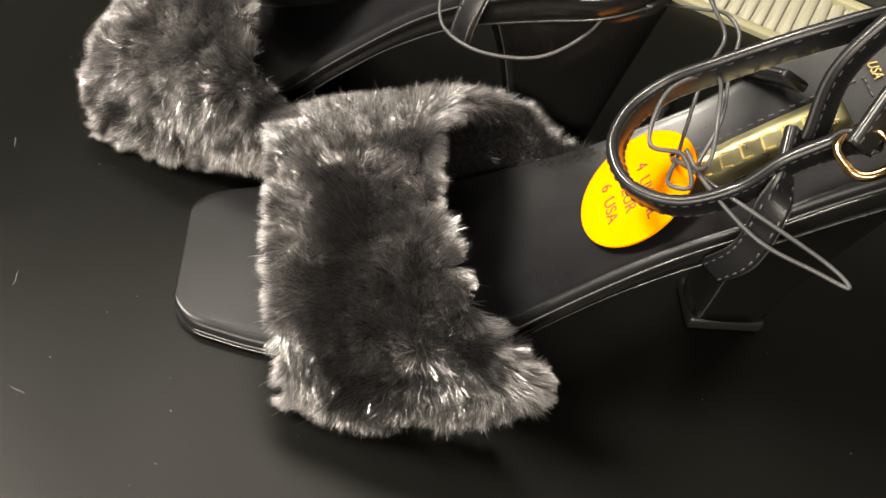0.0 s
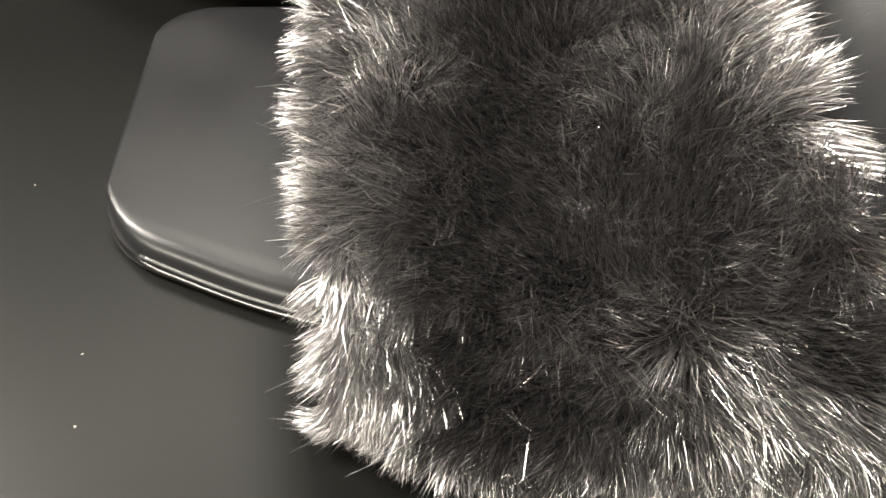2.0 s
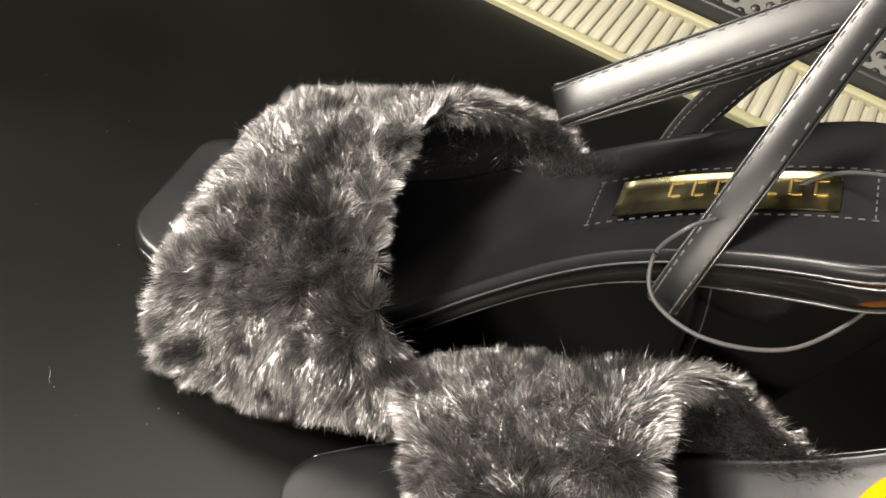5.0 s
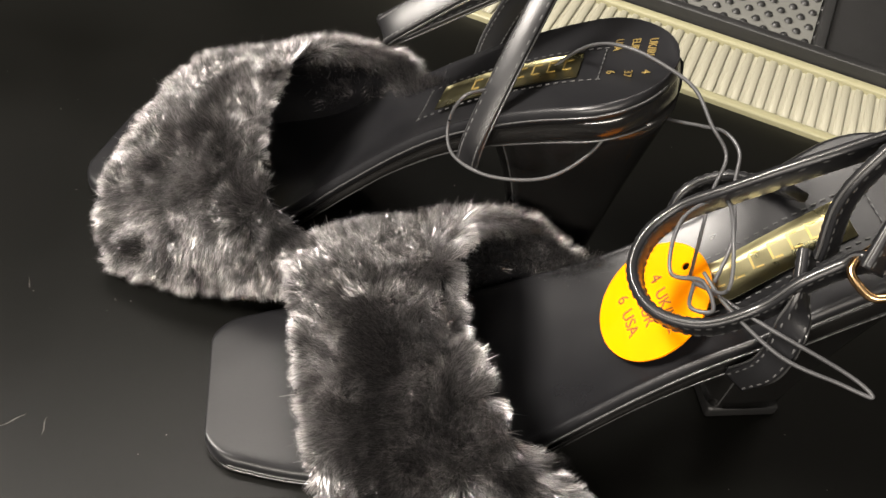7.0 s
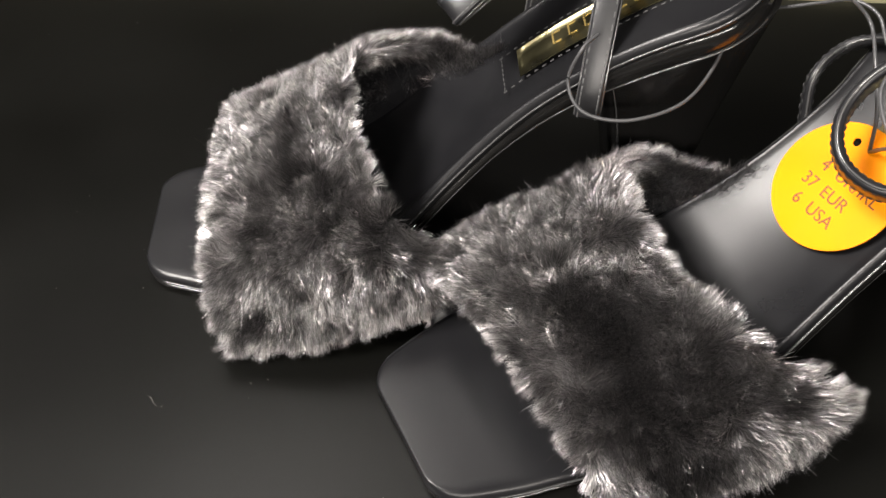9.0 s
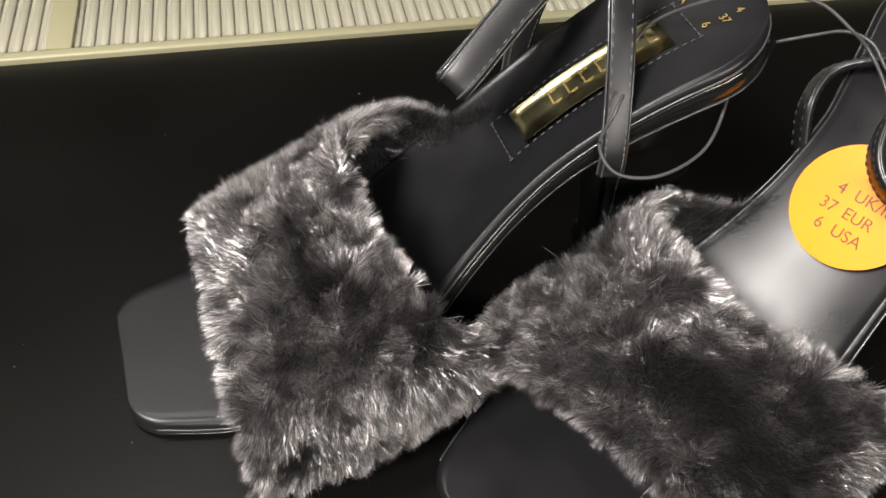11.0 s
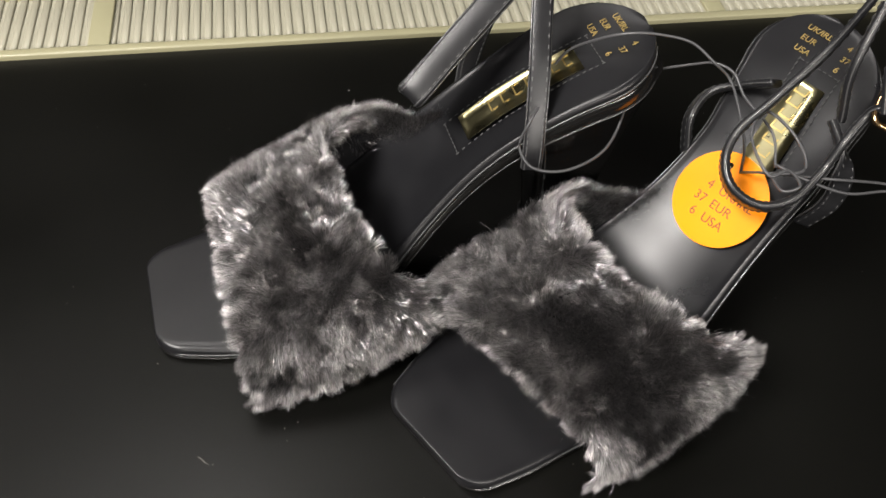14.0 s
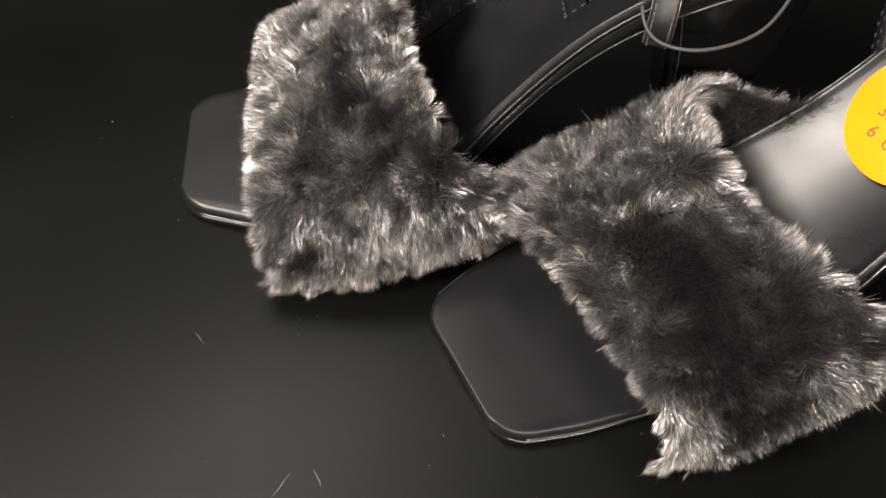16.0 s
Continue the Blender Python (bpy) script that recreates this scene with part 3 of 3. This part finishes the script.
def sole_text(body, x, y, size, side, material, parent, label, flip=1):
    p, t, n = on_sole(x, y, side, -0.0008)
    m = Matrix.Translation(p) @ Matrix(((0, t.x, n.x), (-1, 0, 0), (0, t.z, n.z))).to_4x4()
    return text_mesh("size_print", body, size, m, material, parent, label)


def build_sandal(place, side, seed, naps, turn, label):
    shoe = thing("sandal", place, label, "sandal", "pair of sandals")
    loft_sole("insole", insole_section, M_INSOLE, shoe, side, "smooth black leather insole")
    loft_sole("outsole", outsole_section, M_SOLE, shoe, side)
    # Grey cords stand in for the bright reflections along the sole's edges.
    for across in (-1, 1):
        for name, drop, out in (("insole_highlight", lambda x: 0.0030, 0.0002), ("outsole_highlight", lambda x: outsole_depth(x) - 0.0008, 0.0)):
            line = [on_sole(x, across * (half_width(x) + out), side, -drop(x))[0] for x in sole_stations()[5:-2:2]]
            cord_mesh(name, line, 0.00035, M_EDGE_AND_HIGHLIGHT, shoe, "thin grey line for the edge highlight", 110, 5)
    build_heel(shoe, side)
    strap = build_band("fur_strap", shoe, side, 0.0, M_LINING, "black faux fur strap with silver sheen")
    pile = new("fur", build_fur(shoe, side, seed, naps, radians(turn)))
    pile.parent = strap
    tagged(pile, "dense black plush pile, its silver glints coloured into some hairs", kind="stuff")
    build_band("lining", shoe, side, 0.0016, M_LINING, "smooth black lining").parent = strap
    build_label(shoe, side)
    for body, x, y in (("UK/IRL", 0.1985, 0.012), ("EUR", 0.1935, 0.012), ("USA", 0.1885, 0.012), ("4", 0.1985, -0.006), ("37", 0.1935, -0.006), ("6", 0.1885, -0.006)):
        sole_text(body, x, y, 0.0037, side, M_GOLDINK, shoe, "gold size print")
    return shoe


PLACE_A = pose(-0.1415, 0.0430, 0, 0, 0, 7.5)
PLACE_B = pose(-0.0365, -0.0372, 0, 0, 0, 30.8)

build_setting()
# dark patches of the pile: (along, across, half length, half width, strength)
NAPS_A = [(0.14, -0.80, 0.11, 0.09, 1.0), (0.30, -0.34, 0.08, 0.10, 0.95), (0.60, -0.08, 0.13, 0.12, 1.0), (0.74, -0.32, 0.11, 0.08, 0.9), (0.92, -0.55, 0.09, 0.12, 0.85),
          (0.70, 0.60, 0.24, 0.20, 0.95), (0.40, -0.88, 0.08, 0.05, 0.8)]
NAPS_B = [(0.48, -0.10, 0.24, 0.20, 1.0), (0.40, -0.40, 0.27, 0.18, 1.0), (0.32, -0.72, 0.20, 0.16, 1.0), (0.50, -0.90, 0.26, 0.06, 0.9), (0.80, -0.36, 0.09, 0.10, 0.8),
          (0.62, 0.66, 0.33, 0.24, 1.0), (0.86, -0.62, 0.10, 0.13, 0.85), (0.72, -0.87, 0.16, 0.06, 0.9), (0.66, -0.42, 0.15, 0.10, 0.95), (0.80, -0.10, 0.10, 0.14, 0.6)]
SANDAL_A = build_sandal(PLACE_A, 1, 5, NAPS_A, 7.5, "black fur-strap heeled sandal beside the cream grille")
SANDAL_B = build_sandal(PLACE_B, -1, 9, NAPS_B, 30.8, "black fur-strap heeled sandal with orange size tag")


def world_ribbon(name, shoe, points, sides, width, label="", n=60, stitched=True):
    inv = shoe.matrix_world.inverted()
    rot = inv.to_3x3()
    return ribbon(name, [inv @ Vector(p) for p in points], [rot @ Vector(q) for q in sides], width, 0.0028, M_LEATHER, shoe, label, n, stitched)


bpy.context.view_layer.update()
# ankle strap of the sandal by the grille
world_ribbon("ankle_strap", SANDAL_A, [(0.0146, 0.0415, 0.0690), (0.0152, 0.0445, 0.0785), (0.0180, 0.060, 0.100), (0.0215, 0.082, 0.123), (0.026, 0.100, 0.142), (0.036, 0.112, 0.150)],
             [(0.98, -0.19, 0.03)] * 6, 0.0076, "narrow stitched leather strap")
world_ribbon("ankle_strap", SANDAL_A, [(0.036, 0.112, 0.150), (0.030, 0.100, 0.137), (0.010, 0.088, 0.121), (-0.012, 0.076, 0.103), (-0.027, 0.0672, 0.0905), (-0.0295, 0.068, 0.087), (-0.026, 0.073, 0.087),
             (-0.010, 0.084, 0.097), (0.008, 0.098, 0.108), (0.020, 0.110, 0.118)],
             [(0.67, -0.63, -0.38)] * 10, 0.0105, "folded loop of the stitched strap", 90)
world_ribbon("ankle_strap", SANDAL_A, [(-0.002, 0.094, 0.068), (0.000, 0.097, 0.080), (0.006, 0.101, 0.097), (0.016, 0.107, 0.115), (0.030, 0.112, 0.140)],
             [(1, 0.1, -0.3)] * 5, 0.0085, "narrow stitched leather strap")

# ankle strap of the tagged sandal
world_ribbon("ankle_strap", SANDAL_B, [(0.129, 0.045, 0.135), (0.109, 0.031, 0.125), (0.091, 0.024, 0.110), (0.081, 0.021, 0.100), (0.076, 0.014, 0.093), (0.077, 0.005, 0.088), (0.085, -0.002, 0.086),
             (0.097, -0.002, 0.088), (0.108, 0.004, 0.095), (0.114, 0.008, 0.105), (0.121, 0.012, 0.112), (0.125, 0.010, 0.118)],
             [(-0.35, -0.5, 0.8)] * 12, 0.0090, "curled loop of stitched strap", 110)
world_ribbon("ankle_strap", SANDAL_B, [(0.124, 0.008, 0.116), (0.126, 0.019, 0.128), (0.131, 0.027, 0.140), (0.141, 0.041, 0.150)], [(0.62, 0.50, -0.50)] * 4, 0.0080, "narrow stitched leather strap")
world_ribbon("ankle_strap", SANDAL_B, [(0.112, 0.016, 0.108), (0.114, 0.008, 0.102), (0.116, 0.002, 0.093), (0.116, 0.001, 0.080), (0.112, 0.004, 0.067)], [(0.5, 0.65, -0.55)] * 2 + [(0.8, -0.1, 0.2)] + [(0.8, -0.3, 0.4)] * 2, 0.0074, "strap fixed to the sole's side")
world_ribbon("ankle_strap", SANDAL_B, [(0.081, 0.046, 0.066), (0.081, 0.052, 0.080), (0.090, 0.059, 0.086), (0.100, 0.055, 0.092), (0.108, 0.046, 0.100)], [(-0.2, -0.6, 0.6)] * 5, 0.0085, "strap fixed to the sole's side")
world_ribbon("ankle_strap", SANDAL_B, [(0.116, 0.017, 0.108), (0.114, 0.021, 0.125), (0.122, 0.031, 0.145)], [(0.5, 0.65, -0.55)] * 3, 0.0080, "narrow stitched leather strap")


def build_buckle(shoe):
    inv = shoe.matrix_world.inverted()
    c = Vector((0.1275, 0.0095, 0.1185))
    ax, ay = Vector((0.55, 0.65, 0.5)).normalized(), Vector((0.8, -0.55, -0.15)).normalized()
    ring = []
    for i in range(33):
        a = 2 * math.pi * i / 32
        ca, sa = math.cos(a), math.sin(a)
        ring.append(inv @ (c + ax * 0.0085 * math.copysign(abs(ca) ** 0.6, ca) + ay * 0.0055 * math.copysign(abs(sa) ** 0.6, sa)))
    buckle = cord_mesh("buckle", ring, 0.0011, M_BUCKLE, shoe, "rose gold metal buckle", 90, 8)
    cord_mesh("prong", [inv @ (c - ay * 0.0055), inv @ (c + Vector((0, 0, 0.0015))), inv @ (c + ay * 0.006)], 0.0007, M_BUCKLE, buckle, "", 12, 6)


build_buckle(SANDAL_B)


# ---- size tag and cords ----
def build_tag():
    centre = Vector((0.0845, 0.0185, 0.0675))
    up = Vector((0.52, 0.36, 0.80))
    right = Vector((0.42, -0.88, 0.0))
    right = (right - up * right.dot(up) / up.length_squared).normalized()
    up.normalize()
    nrm = right.cross(up)
    m = Matrix((right, up, nrm)).transposed().to_4x4()
    m.translation = centre
    tag = thing("size_tag", m, "round orange card size tag tied to the sandal", "tag")
    rad, hole, hy = 0.0188, 0.0012, 0.0128
    n = 64
    verts, faces = [], []
    for z in (-0.0003, 0.0003):
        for i in range(n):
            a = 2 * math.pi * i / n
            verts.append((rad * math.cos(a), rad * math.sin(a), z))
        for i in range(n):
            a = 2 * math.pi * i / n
            verts.append((hole * math.cos(a) - 0.004, hole * math.sin(a) + hy, z))
    for i in range(n):
        j = (i + 1) % n
        faces.append((2 * n + i, 2 * n + j, 3 * n + j, 3 * n + i))
        faces.append((j, i, n + i, n + j))
        faces.append((i, j, 2 * n + j, 2 * n + i))
        faces.append((n + j, n + i, 3 * n + i, 3 * n + j))
    mesh_object("disc", verts, faces, M_TAG, tag, "orange card disc", smooth=False)
    for body, x, y in (("4", -0.0075, 0.0015), ("UK/IRL", -0.002, 0.0015), ("37", -0.0095, -0.0045), ("EUR", -0.002, -0.0045), ("6", -0.0075, -0.0105), ("USA", -0.002, -0.0105)):
        text_mesh("size_print", body, 0.0052, pose(x, y, 0.00035), M_INK, tag, "brown size print")


build_tag()


def build_cord(points, radius, label):
    base = thing("elastic_cord", Matrix.Translation(points[0]), label, "cord", "tag cords")
    cord_mesh("cord", [Vector(p) - Vector(points[0]) for p in points], radius, M_CORD, base, "", 110, 6)


build_cord([(0.026, 0.072, 0.089), (0.033, 0.074, 0.099), (0.042, 0.064, 0.112), (0.051, 0.059, 0.117), (0.061, 0.057, 0.117), (0.072, 0.054, 0.115), (0.080, 0.048, 0.110), (0.087, 0.045, 0.104), (0.087, 0.033, 0.100),
            (0.089, 0.024, 0.090), (0.091, 0.022, 0.078)], 0.00055, "thin black elastic cord across the insole")
build_cord([(0.015, 0.047, 0.095), (0.0105, 0.0405, 0.0945), (0.0075, 0.0390, 0.084), (0.0125, 0.0335, 0.0775), (0.026, 0.0325, 0.076), (0.042, 0.0395, 0.078), (0.0515, 0.0510, 0.0855), (0.0525, 0.0580, 0.0945), (0.049, 0.062, 0.097)],
           0.00055, "thin black elastic cord looped round the strap")
build_cord([(0.064, 0.074, 0.088), (0.070, 0.066, 0.094), (0.0785, 0.0600, 0.100), (0.0845, 0.0545, 0.1045), (0.090, 0.0485, 0.104), (0.092, 0.039, 0.100), (0.096, 0.022, 0.098), (0.096, 0.012, 0.090)],
           0.00055, "thin black elastic cord between the two sandals")
build_cord([(0.091, 0.022, 0.078), (0.091, 0.010, 0.090), (0.109, 0.000, 0.095), (0.132, 0.000, 0.090), (0.139, -0.002, 0.088), (0.131, -0.002, 0.088), (0.116, -0.003, 0.090), (0.100, 0.001, 0.095), (0.092, 0.008, 0.096)], 0.00055, "thin black elastic cord with knotted ends")
build_cord([(0.091, 0.007, 0.092), (0.092, -0.001, 0.092), (0.097, -0.002, 0.095), (0.092, 0.001, 0.100), (0.084, 0.000, 0.100), (0.082, 0.014, 0.105), (0.090, 0.023, 0.108), (0.095, 0.009, 0.108), (0.098, 0.001, 0.100), (0.091, 0.007, 0.092)], 0.00055, "tangled black elastic cord over the insole")


# ---- dust on the shelf ----
def build_dust():
    rng = random.Random(4)
    verts, faces = [], []
    spots = [(-0.0455, 0.176, 0.0004)] + [(rng.uniform(-0.26, 0.26), rng.uniform(-0.16, 0.2), rng.choice((0.00007, 0.0001, 0.00014, 0.0002))) for _ in range(130)]
    for x, y, r in spots:
        k = len(verts)
        for i in range(6):
            a = i * math.pi / 3 + rng.random()
            verts.append((x + r * math.cos(a) * rng.uniform(0.6, 1.3), y + r * math.sin(a), 0.0001))
        verts.append((x, y, 0.0001 + r * 0.7))
        faces += [(k + i, k + (i + 1) % 6, k + 6) for i in range(6)]
    for x, y, ang, ln in ((-0.085, -0.075, 1.0, 0.009), (-0.075, -0.072, 2.0, 0.006), (-0.12, -0.03, -0.7, 0.006), (-0.045, -0.1, 0.1, 0.006), (-0.10, -0.09, 0.8, 0.005), (0.07, -0.085, -0.7, 0.008)):
        k = len(verts)
        for f in range(7):
            u = f / 6 - 0.5
            w = 0.00007 * (1 - abs(u) * 1.6)
            cx, cy = x + math.cos(ang) * ln * u + 0.0004 * math.sin(f), y + math.sin(ang) * ln * u
            verts.append((cx - math.sin(ang) * w, cy + math.cos(ang) * w, 0.0003))
            verts.append((cx + math.sin(ang) * w, cy - math.cos(ang) * w, 0.0003))
        faces += [(k + 2 * f, k + 2 * f + 1, k + 2 * f + 3, k + 2 * f + 2) for f in range(6)]
    tagged(mesh_object("dust", verts, faces, M_DUST), "fine pale dust and lint on the black shelf", "dust", kind="stuff")


build_dust()
